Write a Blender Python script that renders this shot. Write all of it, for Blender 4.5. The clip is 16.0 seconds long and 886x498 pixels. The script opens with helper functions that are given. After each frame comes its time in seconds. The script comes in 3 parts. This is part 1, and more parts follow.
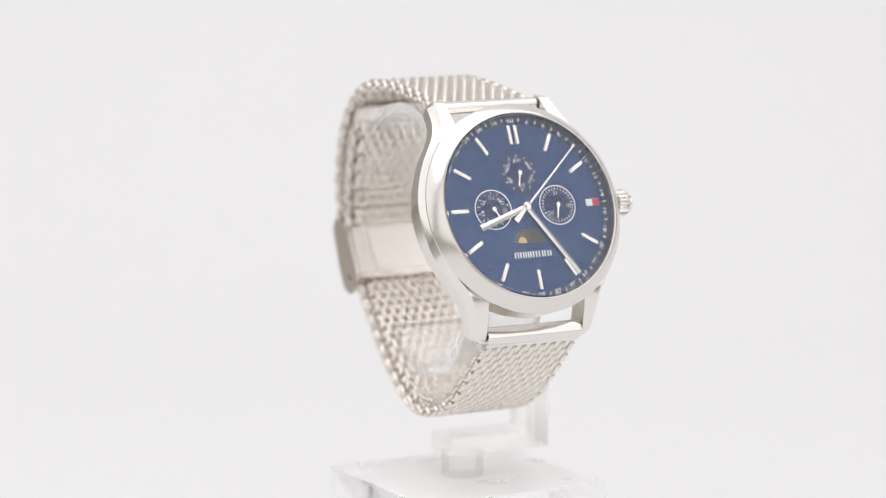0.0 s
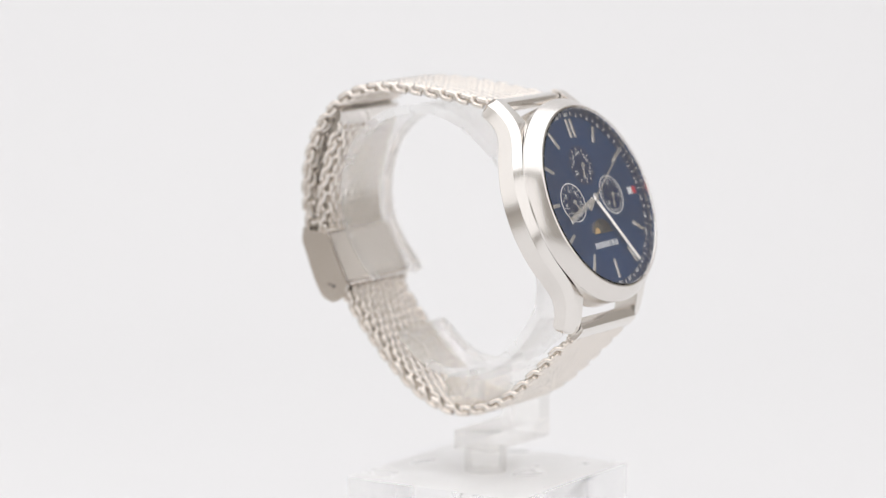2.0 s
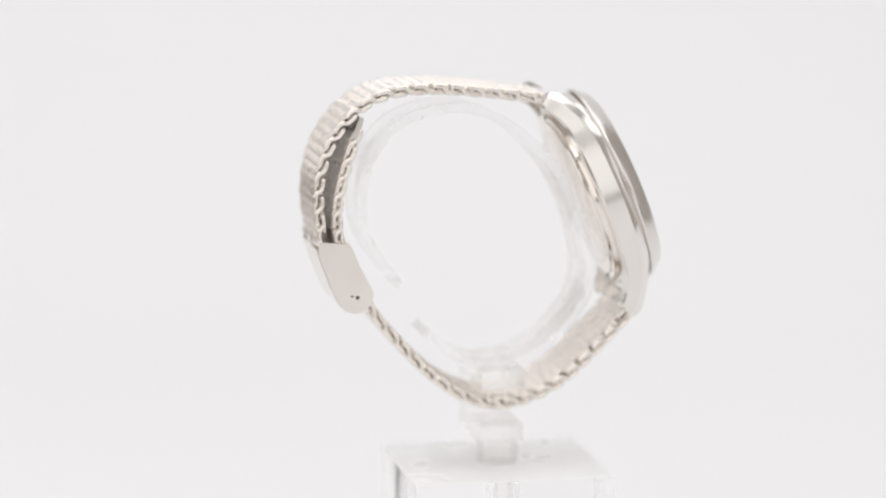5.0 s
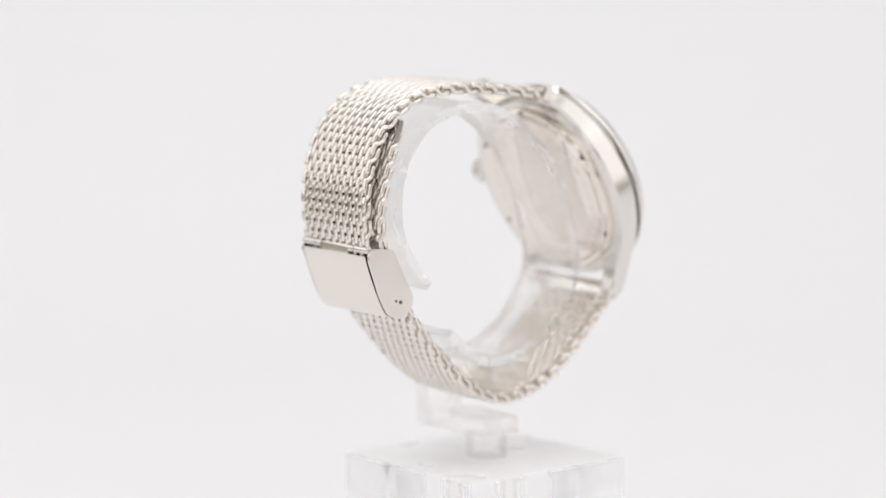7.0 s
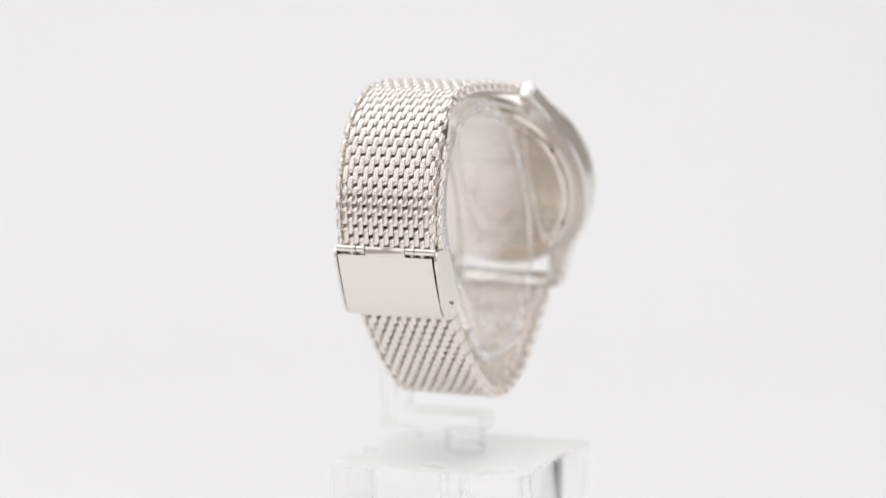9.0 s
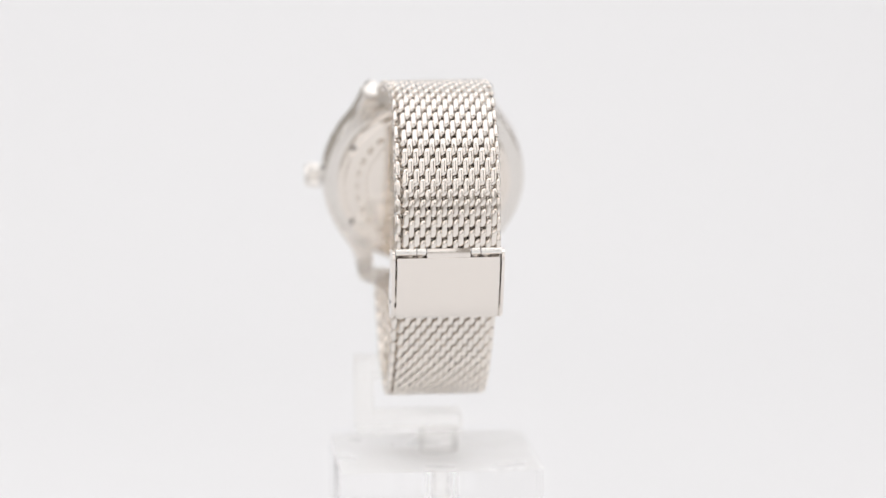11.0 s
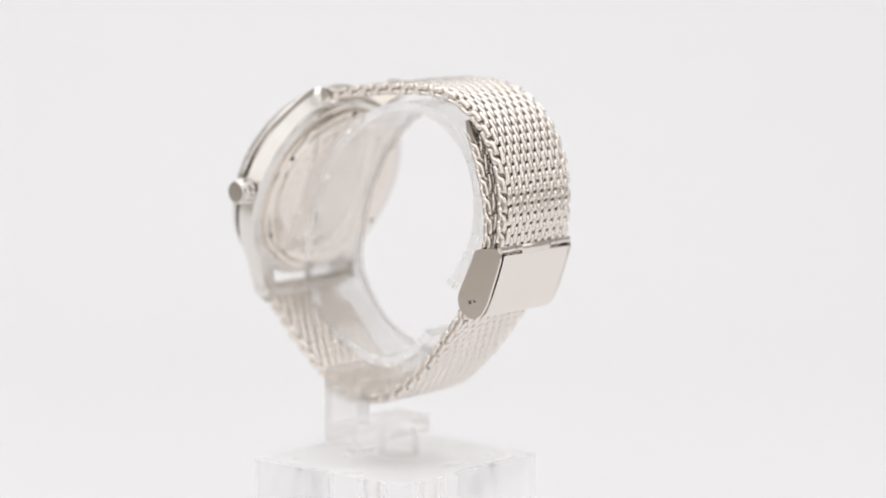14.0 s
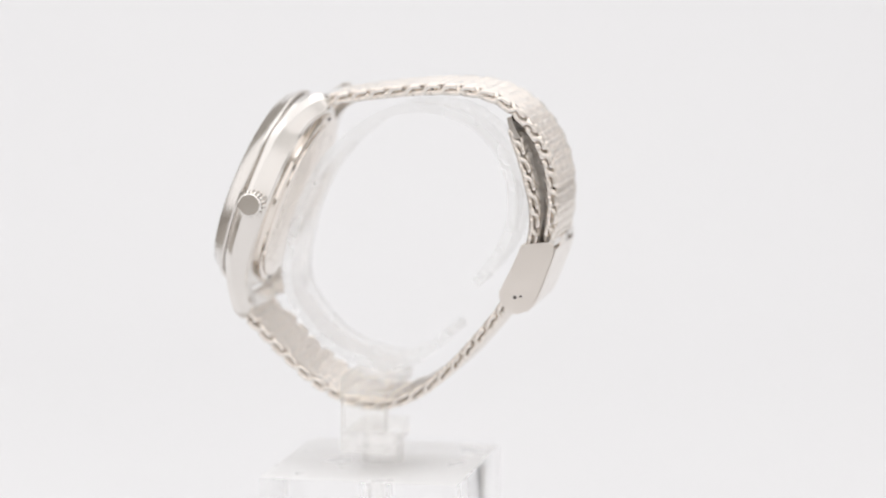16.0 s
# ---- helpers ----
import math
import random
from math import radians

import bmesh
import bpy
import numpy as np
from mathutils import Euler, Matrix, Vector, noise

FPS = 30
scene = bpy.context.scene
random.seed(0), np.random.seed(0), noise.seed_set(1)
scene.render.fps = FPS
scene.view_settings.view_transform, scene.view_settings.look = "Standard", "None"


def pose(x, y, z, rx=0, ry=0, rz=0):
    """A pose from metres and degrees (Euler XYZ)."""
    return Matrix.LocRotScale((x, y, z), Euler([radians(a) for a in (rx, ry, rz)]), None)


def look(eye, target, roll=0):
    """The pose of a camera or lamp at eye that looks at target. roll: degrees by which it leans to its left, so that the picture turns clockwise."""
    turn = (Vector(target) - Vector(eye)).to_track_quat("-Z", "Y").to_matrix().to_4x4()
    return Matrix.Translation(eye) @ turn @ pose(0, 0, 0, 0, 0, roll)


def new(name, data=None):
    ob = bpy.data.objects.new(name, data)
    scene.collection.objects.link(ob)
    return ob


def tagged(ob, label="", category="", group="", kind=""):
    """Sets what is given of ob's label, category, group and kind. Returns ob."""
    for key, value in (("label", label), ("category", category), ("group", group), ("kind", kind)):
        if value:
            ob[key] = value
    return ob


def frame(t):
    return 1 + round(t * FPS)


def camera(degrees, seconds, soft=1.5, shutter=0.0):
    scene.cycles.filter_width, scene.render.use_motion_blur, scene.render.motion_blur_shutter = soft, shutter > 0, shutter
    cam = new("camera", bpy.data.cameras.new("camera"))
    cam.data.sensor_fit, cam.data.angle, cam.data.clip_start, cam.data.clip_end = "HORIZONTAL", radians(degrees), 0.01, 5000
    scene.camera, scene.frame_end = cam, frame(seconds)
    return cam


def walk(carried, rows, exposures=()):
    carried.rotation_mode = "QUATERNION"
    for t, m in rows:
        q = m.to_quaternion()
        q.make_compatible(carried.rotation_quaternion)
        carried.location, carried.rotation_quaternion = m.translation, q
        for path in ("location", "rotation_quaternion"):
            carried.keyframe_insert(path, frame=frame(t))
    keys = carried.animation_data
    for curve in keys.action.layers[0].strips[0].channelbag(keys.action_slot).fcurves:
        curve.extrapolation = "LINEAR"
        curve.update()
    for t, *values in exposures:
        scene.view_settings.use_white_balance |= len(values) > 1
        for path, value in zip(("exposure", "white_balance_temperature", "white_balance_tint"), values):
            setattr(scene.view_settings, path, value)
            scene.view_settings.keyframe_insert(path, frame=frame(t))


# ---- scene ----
# A steel wristwatch on a clear acrylic display stand turns slowly in a white light tent.
MM = 0.001
TURN, RATE = 27.65, 14.127         # degrees at the start, degrees a second
# the turntable runs a little unevenly: seconds, degrees ahead of its mean rate
AHEAD = [(0, 0), (0.5, 0.03), (1, 0.17), (2, 0.58), (3, 1.2), (4, 1.79), (5, 2.2), (6, 2.45), (7, 2.42), (8, 2.28), (9, 2.22),
         (10, 2.1), (11, 2.06), (11.5, 2.12), (12, 2.36), (12.5, 2.66), (13, 2.9), (14, 3.17), (15, 3.35), (16, 3.42)]
BLOCK_H = 0.044

# ---- camera ----
cam = camera(15.82, 16.0, soft=1.1)
cam.data.dof.use_dof = True
cam.data.dof.focus_distance = 0.654
cam.data.dof.aperture_fstop = 9.0
CAM = pose(0, -0.68462, BLOCK_H + 0.14738, 81.691, 0, -0.098) @ pose(0, 0, 0, 0, 0, -0.31)
walk(cam, [(0.0, CAM), (16.0, CAM)])

# ---- light ----
world = bpy.data.worlds.new("studio")
scene.world = world
world.use_nodes = True
world.node_tree.nodes["Background"].inputs[0].default_value = (1.0, 0.93, 0.86, 1)
world.node_tree.nodes["Background"].inputs[1].default_value = 0.38
scene.view_settings.exposure = 0.03


def softbox(name, eye, target, w, h, watts, colour):
    d = bpy.data.lights.new(name, "AREA")
    d.shape, d.size, d.size_y, d.energy, d.color = "RECTANGLE", w, h, watts, colour
    ob = new(name, d)
    ob.matrix_world = look(eye, target)
    return ob


softbox("softbox_top", (0, 0.0, 1.2), (0, 0.0, 0), 1.8, 1.6, 10.6, (0.95, 0.962, 0.995))
softbox("softbox_front", (-0.25, -1.02, 0.66), (-0.2, 0, 0.60), 1.2, 1.1, 3.0, (0.955, 0.962, 1.0))
softbox("softbox_left", (-0.88, -0.12, 0.66), (0, -0.12, 0.60), 1.35, 1.08, 3.4, (0.955, 0.965, 1.0))
softbox("softbox_right", (0.88, -0.45, 0.66), (0, -0.40, 0.60), 0.95, 1.08, 2.6, (0.97, 0.97, 1.0))


# ---- materials ----
def material(name):
    m = bpy.data.materials.new(name)
    m.use_nodes = True
    return m, m.node_tree, m.node_tree.nodes["Principled BSDF"]


def plain(name, colour, rough=0.5, metal=0.0, spec=0.5):
    m, t, b = material(name)
    b.inputs["Base Color"].default_value = (*colour, 1)
    b.inputs["Roughness"].default_value = rough
    b.inputs["Metallic"].default_value = metal
    b.inputs["Specular IOR Level"].default_value = spec
    return m


def noise_node(t, scale, detail=3.0, stretch=None):
    n = t.nodes.new("ShaderNodeTexNoise")
    n.inputs["Scale"].default_value, n.inputs["Detail"].default_value = scale, detail
    c = t.nodes.new("ShaderNodeTexCoord")
    if stretch:
        mp = t.nodes.new("ShaderNodeMapping")
        mp.inputs["Scale"].default_value = stretch
        t.links.new(c.outputs["Object"], mp.inputs["Vector"])
        t.links.new(mp.outputs["Vector"], n.inputs["Vector"])
    else:
        t.links.new(c.outputs["Object"], n.inputs["Vector"])
    return n


def spread(t, src, lo, hi, dst):
    r = t.nodes.new("ShaderNodeMapRange")
    r.inputs["From Min"].default_value, r.inputs["From Max"].default_value = 0.3, 0.7
    r.inputs["To Min"].default_value, r.inputs["To Max"].default_value = lo, hi
    t.links.new(src, r.inputs["Value"])
    t.links.new(r.outputs["Result"], dst)


def relief(t, b, src, strength, distance):
    bp = t.nodes.new("ShaderNodeBump")
    bp.inputs["Strength"].default_value, bp.inputs["Distance"].default_value = strength, distance
    t.links.new(src, bp.inputs["Height"])
    t.links.new(bp.outputs["Normal"], b.inputs["Normal"])


def steel(name, colour, lo, hi, stretch=None, grain=0.0, scale=900.0):
    """Steel: roughness that drifts, with a fine brushed or satin grain."""
    m, t, b = material(name)
    b.inputs["Base Color"].default_value = (*colour, 1)
    b.inputs["Metallic"].default_value = 1.0
    n = noise_node(t, 160.0, 4.0)
    spread(t, n.outputs["Fac"], lo, hi, b.inputs["Roughness"])
    if grain:
        g = noise_node(t, scale, 2.0, stretch)
        relief(t, b, g.outputs["Fac"], grain, 0.00003)
    return m


STEEL = (0.85, 0.82, 0.785)
M_POLISH = steel("polished_steel", STEEL, 0.10, 0.17)
M_BEZEL = steel("bezel_steel", (0.80, 0.768, 0.735), 0.17, 0.24)
M_SATIN = steel("satin_steel", (0.81, 0.778, 0.742), 0.17, 0.25, (1, 1, 8), 0.08)
M_WIRE = steel("wire_steel", (0.87, 0.818, 0.762), 0.12, 0.22)
M_CLASP = steel("clasp_steel", (0.86, 0.808, 0.757), 0.15, 0.23, (0.3, 4, 4), 0.05)
# paler copy of the clasp steel: brighter reflections put into the colour
M_INNER = steel("lightened_clasp_steel", (0.92, 0.88, 0.83), 0.45, 0.6, (0.3, 4, 4), 0.06)
M_BACK = steel("case_back_steel", (0.85, 0.79, 0.73), 0.06, 0.12, (1, 1, 1), 0.02)
M_ETCH = steel("etched_steel", (0.80, 0.742, 0.682), 0.15, 0.22)
M_HAND = steel("hand_steel", (0.88, 0.87, 0.85), 0.16, 0.24)
M_WHITE = plain("white_print", (0.82, 0.83, 0.85), 0.5)
M_RED = plain("red_enamel", (0.55, 0.02, 0.05), 0.35)
M_GOLD = plain("gold_print", (0.62, 0.42, 0.20), 0.4, 0.4)
M_NIGHT = plain("moon_disc_black", (0.015, 0.016, 0.022), 0.4)
M_STAR = plain("pale_gold_print", (0.45, 0.36, 0.24), 0.5)
# near-black that paints the shade of small recesses in the steel
M_RECESS = plain("recess_shade_dark", (0.10, 0.09, 0.085), 0.6)


def dial_blue(name, colour, rough, brushed=0.0):
    """Blue sunray lacquer: fine rays round the centre of the dial."""
    m, t, b = material(name)
    c = t.nodes.new("ShaderNodeTexCoord")
    g = t.nodes.new("ShaderNodeTexGradient")
    g.gradient_type = "RADIAL"
    t.links.new(c.outputs["UV"], g.inputs["Vector"])
    w = t.nodes.new("ShaderNodeTexNoise")
    w.noise_dimensions = "1D"
    w.inputs["Scale"].default_value, w.inputs["Detail"].default_value = 260.0, 4.0
    t.links.new(g.outputs["Fac"], w.inputs["W"])
    mix = t.nodes.new("ShaderNodeMix")
    mix.data_type = "RGBA"
    mix.inputs[6].default_value = (*[v * 0.8 for v in colour], 1)
    mix.inputs[7].default_value = (*[v * 1.2 for v in colour], 1)
    t.links.new(w.outputs["Fac"], mix.inputs[0])
    t.links.new(mix.outputs[2], b.inputs["Base Color"])
    b.inputs["Metallic"].default_value = 0.75
    b.inputs["Roughness"].default_value = rough
    b.inputs["Coat Weight"].default_value = 0.15
    if brushed:
        way = t.nodes.new("ShaderNodeTangent")
        way.direction_type, way.uv_map = "UV_MAP", "sweep"
        t.links.new(way.outputs["Tangent"], b.inputs["Tangent"])
        b.inputs["Anisotropic"].default_value = brushed
    return m


M_DIAL = dial_blue("blue_sunray_dial", (0.010, 0.053, 0.168), 0.34, 0.8)
M_SUB = dial_blue("blue_subdial", (0.011, 0.031, 0.105), 0.34)
M_FLANGE = plain("blue_flange", (0.014, 0.03, 0.085), 0.4, 0.4)


M_GLASS = plain("watch_crystal", (1, 1, 1), 0.0)
M_GLASS.node_tree.nodes["Principled BSDF"].inputs["Transmission Weight"].default_value = 1.0
M_GLASS.node_tree.nodes["Principled BSDF"].inputs["IOR"].default_value = 1.5


def solid_acrylic(name, tint, rough):
    """Cast acrylic: clear, refracting, with faint polishing haze on its faces."""
    m, t, b = material(name)
    b.inputs["Base Color"].default_value = (*tint, 1)
    b.inputs["Transmission Weight"].default_value = 1.0
    b.inputs["IOR"].default_value = 1.49
    n = noise_node(t, 120.0, 3.0)
    spread(t, n.outputs["Fac"], rough * 0.5, rough * 1.5, b.inputs["Roughness"])
    return m


def bent_acrylic(name, tint, share, rough=0.02, haze=0.10):
    """Thin polished acrylic: part refracting body, part clear through, with white mixed in by haze to brighten it."""
    m = solid_acrylic(name, tint, rough)
    t = m.node_tree
    see = t.nodes.new("ShaderNodeBsdfTransparent")
    see.inputs["Color"].default_value = (*tint, 1)
    mix = t.nodes.new("ShaderNodeMixShader")
    mix.inputs[0].default_value = share
    cloud = t.nodes.new("ShaderNodeMixShader")
    cloud.inputs[0].default_value = haze
    white = t.nodes.new("ShaderNodeBsdfDiffuse")
    white.inputs["Color"].default_value = (0.97, 0.965, 0.95, 1)
    t.links.new(see.outputs[0], cloud.inputs[1])
    t.links.new(white.outputs[0], cloud.inputs[2])
    t.links.new(cloud.outputs[0], mix.inputs[1])
    t.links.new(t.nodes["Principled BSDF"].outputs[0], mix.inputs[2])
    t.links.new(mix.outputs[0], t.nodes["Material Output"].inputs["Surface"])
    return m


M_CLEAR = bent_acrylic("clear_acrylic_bracket", (0.998, 0.994, 0.984), 0.4, 0.01, 0.01)
M_PEG = bent_acrylic("clear_acrylic_rod", (0.998, 0.995, 0.988), 0.3, 0.01, 0.01)
M_RING = bent_acrylic("bright_edged_acrylic", (0.999, 0.998, 0.995), 0.3, 0.01, 0.03)
# the white share of the edge stands in for light piped along the strip
M_EDGE = bent_acrylic("sawn_acrylic_edge", (0.999, 0.998, 0.996), 0.7, 0.25, 0.16)
M_BLOCK = solid_acrylic("clear_acrylic_block", (0.999, 0.998, 0.997), 0.015)
# a whiter, rougher and less clear acrylic for the top face
M_TOP = solid_acrylic("whitish_acrylic_top", (0.985, 0.985, 0.985), 0.4)
M_TOP.node_tree.nodes["Principled BSDF"].inputs["Transmission Weight"].default_value = 0.22
# added white underside that throws light back up through the block
M_FOOT = plain("brightening_white_foot", (0.86, 0.855, 0.85), 0.7)


def paper():
    """White seamless paper: faint fibre relief and a slow drift of tone."""
    m, t, b = material("white_seamless_paper")
    n = noise_node(t, 3.0, 2.0)
    mix = t.nodes.new("ShaderNodeMix")
    mix.data_type = "RGBA"
    mix.inputs[6].default_value = (0.80, 0.80, 0.81, 1)
    mix.inputs[7].default_value = (0.82, 0.82, 0.825, 1)
    t.links.new(n.outputs["Fac"], mix.inputs[0])
    t.links.new(mix.outputs[2], b.inputs["Base Color"])
    b.inputs["Roughness"].default_value = 0.85
    b.inputs["Specular IOR Level"].default_value = 0.2
    g = noise_node(t, 1500.0, 2.0)
    relief(t, b, g.outputs["Fac"], 0.05, 0.0001)
    return m


M_PAPER = paper()


def board():
    """Plain laminated board with a faint mottle, for the added unseen floor."""
    m, t, b = material("greyish_board")
    n = noise_node(t, 9.0, 4.0)
    mix = t.nodes.new("ShaderNodeMix")
    mix.data_type = "RGBA"
    mix.inputs[6].default_value = (0.34, 0.315, 0.285, 1)
    mix.inputs[7].default_value = (0.40, 0.37, 0.335, 1)
    t.links.new(n.outputs["Fac"], mix.inputs[0])
    t.links.new(mix.outputs[2], b.inputs["Base Color"])
    b.inputs["Roughness"].default_value = 0.6
    return m


M_BOARD = board()


# ---- mesh helpers ----
def mesh_from(name, verts, faces, material, smooth=35.0, scale=MM):
    me = bpy.data.meshes.new(name)
    me.from_pydata([(x * scale, y * scale, z * scale) for x, y, z in verts], [], faces)
    bm = bmesh.new()
    bm.from_mesh(me)
    bmesh.ops.recalc_face_normals(bm, faces=bm.faces)
    bm.to_mesh(me)
    bm.free()
    me.materials.append(material)
    for p in me.polygons:
        p.use_smooth = smooth > 0
    if 0 < smooth < 180:
        me.set_sharp_from_angle(angle=radians(smooth))
    me.update()
    return me


def part(name, geo, material, parent, label="", smooth=35.0):
    """One mesh object under a thing or a part. geo: verts and faces in millimetres."""
    ob = new(name, mesh_from(name, geo[0], geo[1], material, smooth))
    ob.parent = parent
    return tagged(ob, label) if label else ob


def thing(name, label, category, kind=""):
    ob = new(name)
    ob.empty_display_size = 0.01
    return tagged(ob, label, category, kind=kind)


def join(*geos):
    verts, faces = [], []
    for v, f in geos:
        k = len(verts)
        verts += list(v)
        faces += [tuple(i + k for i in q) for q in f]
    return verts, faces


def moved(geo, fn):
    return [tuple(fn(*v)) for v in geo[0]], geo[1]


def tube(path, r, sides=6, closed=False):
    """A round wire along a path."""
    pts = [Vector(p) for p in path]
    n, verts, faces = len(pts), [], []
    up = None
    for i, p in enumerate(pts):
        a = pts[(i - 1) % n] if closed or i else p
        b = pts[(i + 1) % n] if closed or i < n - 1 else p
        d = (b - a).normalized()
        if up is None:
            up = d.orthogonal().normalized()
        up = (up - d * up.dot(d)).normalized()
        side = d.cross(up)
        for k in range(sides):
            w = 2 * math.pi * k / sides
            verts.append(tuple(p + (up * math.cos(w) + side * math.sin(w)) * r))
    for i in range(n if closed else n - 1):
        j = (i + 1) % n
        for k in range(sides):
            l = (k + 1) % sides
            faces.append((i * sides + k, i * sides + l, j * sides + l, j * sides + k))
    if not closed:
        faces.append(tuple(reversed(range(sides))))
        faces.append(tuple(range((n - 1) * sides, n * sides)))
    return verts, faces


def lathe(profile, steps=96, closed=False):
    """Turns a profile of (radius, height) round the z axis."""
    verts, faces, m = [], [], len(profile)
    for i in range(steps):
        w = 2 * math.pi * i / steps
        verts += [(r * math.cos(w), r * math.sin(w), h) for r, h in profile]
    for i in range(steps):
        j = (i + 1) % steps
        for k in range(m if closed else m - 1):
            l = (k + 1) % m
            faces.append((i * m + k, j * m + k, j * m + l, i * m + l))
    return verts, faces


def disc(r, h, steps=96):
    return lathe([(0.001, h), (r, h)], steps)


def bevel_box(x0, x1, y0, y1, z0, z1, b=0.3):
    """A box whose edges are all chamfered by b."""
    bm = bmesh.new()
    bmesh.ops.create_cube(bm, size=1.0)
    for v in bm.verts:
        v.co = (x0 if v.co.x < 0 else x1, y0 if v.co.y < 0 else y1, z0 if v.co.z < 0 else z1)
    if b:
        bmesh.ops.bevel(bm, geom=list(bm.edges), offset=b, segments=2, profile=0.5, affect="EDGES")
    bm.verts.index_update()
    geo = [tuple(v.co) for v in bm.verts], [tuple(v.index for v in f.verts) for f in bm.faces]
    bm.free()
    return geo


def sheet(outline, x0, x1):
    """A flat outline in (y, z), given thickness from x0 to x1."""
    n = len(outline)
    verts = [(x0, y, z) for y, z in outline] + [(x1, y, z) for y, z in outline]
    faces = [tuple(range(n)), tuple(range(2 * n - 1, n - 1, -1))]
    faces += [(i, (i + 1) % n, n + (i + 1) % n, n + i) for i in range(n)]
    return verts, faces


def rounded(outline, r, steps=4):
    """Rounds the corners of a closed outline."""
    out, n = [], len(outline)
    for i in range(n):
        p, a, b = Vector(outline[i]), Vector(outline[i - 1]), Vector(outline[(i + 1) % n])
        k = min(r, (a - p).length * 0.48, (b - p).length * 0.48)
        q0, q1 = p + (a - p).normalized() * k, p + (b - p).normalized() * k
        for s in range(steps + 1):
            t = s / steps
            out.append(tuple(q0 * (1 - t) ** 2 + p * 2 * t * (1 - t) + q1 * t * t))
    return out


def lettering(text, size):
    """The outline faces of a short text in the built-in font, centred on the origin."""
    cu = bpy.data.curves.new("lettering", "FONT")
    cu.body, cu.size, cu.align_x, cu.align_y = text, size, "CENTER", "CENTER"
    cu.resolution_u = 3
    ob = bpy.data.objects.new("lettering", cu)
    me = bpy.data.meshes.new_from_object(ob)
    geo = [tuple(v.co) for v in me.vertices], [tuple(p.vertices) for p in me.polygons]
    bpy.data.objects.remove(ob)
    bpy.data.meshes.remove(me)
    return geo


def turned(geo, x, y, degrees, h):
    c, s = math.cos(radians(degrees)), math.sin(radians(degrees))
    return moved(geo, lambda a, b, z: (x + c * a - s * b, y + s * a + c * b, z + h))


def smooth_path(handles, step=0.5):
    """A smooth curve through handles in (y, z), in even steps."""
    h = [Vector(p) for p in handles]
    h = [h[0] * 2 - h[1]] + h + [h[-1] * 2 - h[-2]]
    pts = []
    for i in range(1, len(h) - 2):
        for k in range(24):
            t = k / 24
            a, b, c, d = h[i - 1:i + 3]
            pts.append(0.5 * (2 * b + (c - a) * t + (2 * a - 5 * b + 4 * c - d) * t * t + (3 * b - a - 3 * c + d) * t ** 3))
    pts.append(h[-2])
    length = [0.0]
    for p, q in zip(pts, pts[1:]):
        length.append(length[-1] + (q - p).length)
    total = length[-1]

    def at(s):
        """The point, the way along and the way outward at s millimetres."""
        s2 = min(max(s, 0.0), total)
        k = 0
        lo, hi = 0, len(length) - 2
        while lo < hi:
            mid = (lo + hi + 1) // 2
            if length[mid] <= s2:
                lo = mid
            else:
                hi = mid - 1
        k = lo
        d = pts[k + 1] - pts[k]
        f = (s2 - length[k]) / max(d.length, 1e-9)
        e = pts[min(k + 2, len(pts) - 1)] - pts[max(k - 1, 0)]
        e.normalize()
        p = pts[k] + d * f + e * (s - s2)
        return p, e, Vector((e.y, -e.x))

    return at, total


# ---- setting ----
def build_backdrop():
    """A white sweep: floor, a wide curve and a wall, inside a white fabric tent."""
    prof = [(-1.3, 0.0), (-0.6, 0.0), (0.0, 0.0), (0.35, 0.0)]
    prof += [(0.35 + 0.45 * math.sin(a), 0.45 - 0.45 * math.cos(a)) for a in [radians(6 * k) for k in range(1, 16)]]
    prof += [(0.80, 0.8), (0.80, 1.3)]
    verts = [(x, y, z) for y, z in prof for x in (-0.27, 0.82)]
    faces = [(2 * i, 2 * i + 1, 2 * i + 3, 2 * i + 2) for i in range(len(prof) - 1)]
    ob = new("backdrop", mesh_from("backdrop", verts, faces, M_PAPER, 180, 1.0))
    tagged(ob, "seamless white paper sweep, floor curving up to wall", "backdrop", kind="structure")
    # unseen board, added to close the space below and darken reflections beside the paper
    verts = [(-1.6, -1.8, -0.006), (1.6, -1.8, -0.006), (1.6, 1.4, -0.006), (-1.6, 1.4, -0.006)]
    base = new("floor", mesh_from("floor", verts + [(x, y, -0.036) for x, y, _ in verts], [(0, 1, 2, 3), (7, 6, 5, 4), (0, 4, 5, 1), (1, 5, 6, 2), (2, 6, 7, 3), (3, 7, 4, 0)], M_BOARD, 0, 1.0))
    tagged(base, "unseen greyish board added under the white paper sweep", "floor", kind="structure")


build_backdrop()

# ---- acrylic block and stand ----
TILT = radians(21.8)    # the dial leans back
DIAL = Vector((0.05, -39.2, 61.15 + 44.0))
EX, EU, EN = Vector((1, 0, 0)), Vector((0, math.sin(TILT), math.cos(TILT))), Vector((0, -math.cos(TILT), math.sin(TILT)))
BY = -12.8          # the block's middle, in front of the turning axis
PEG = (-1.0, BY)


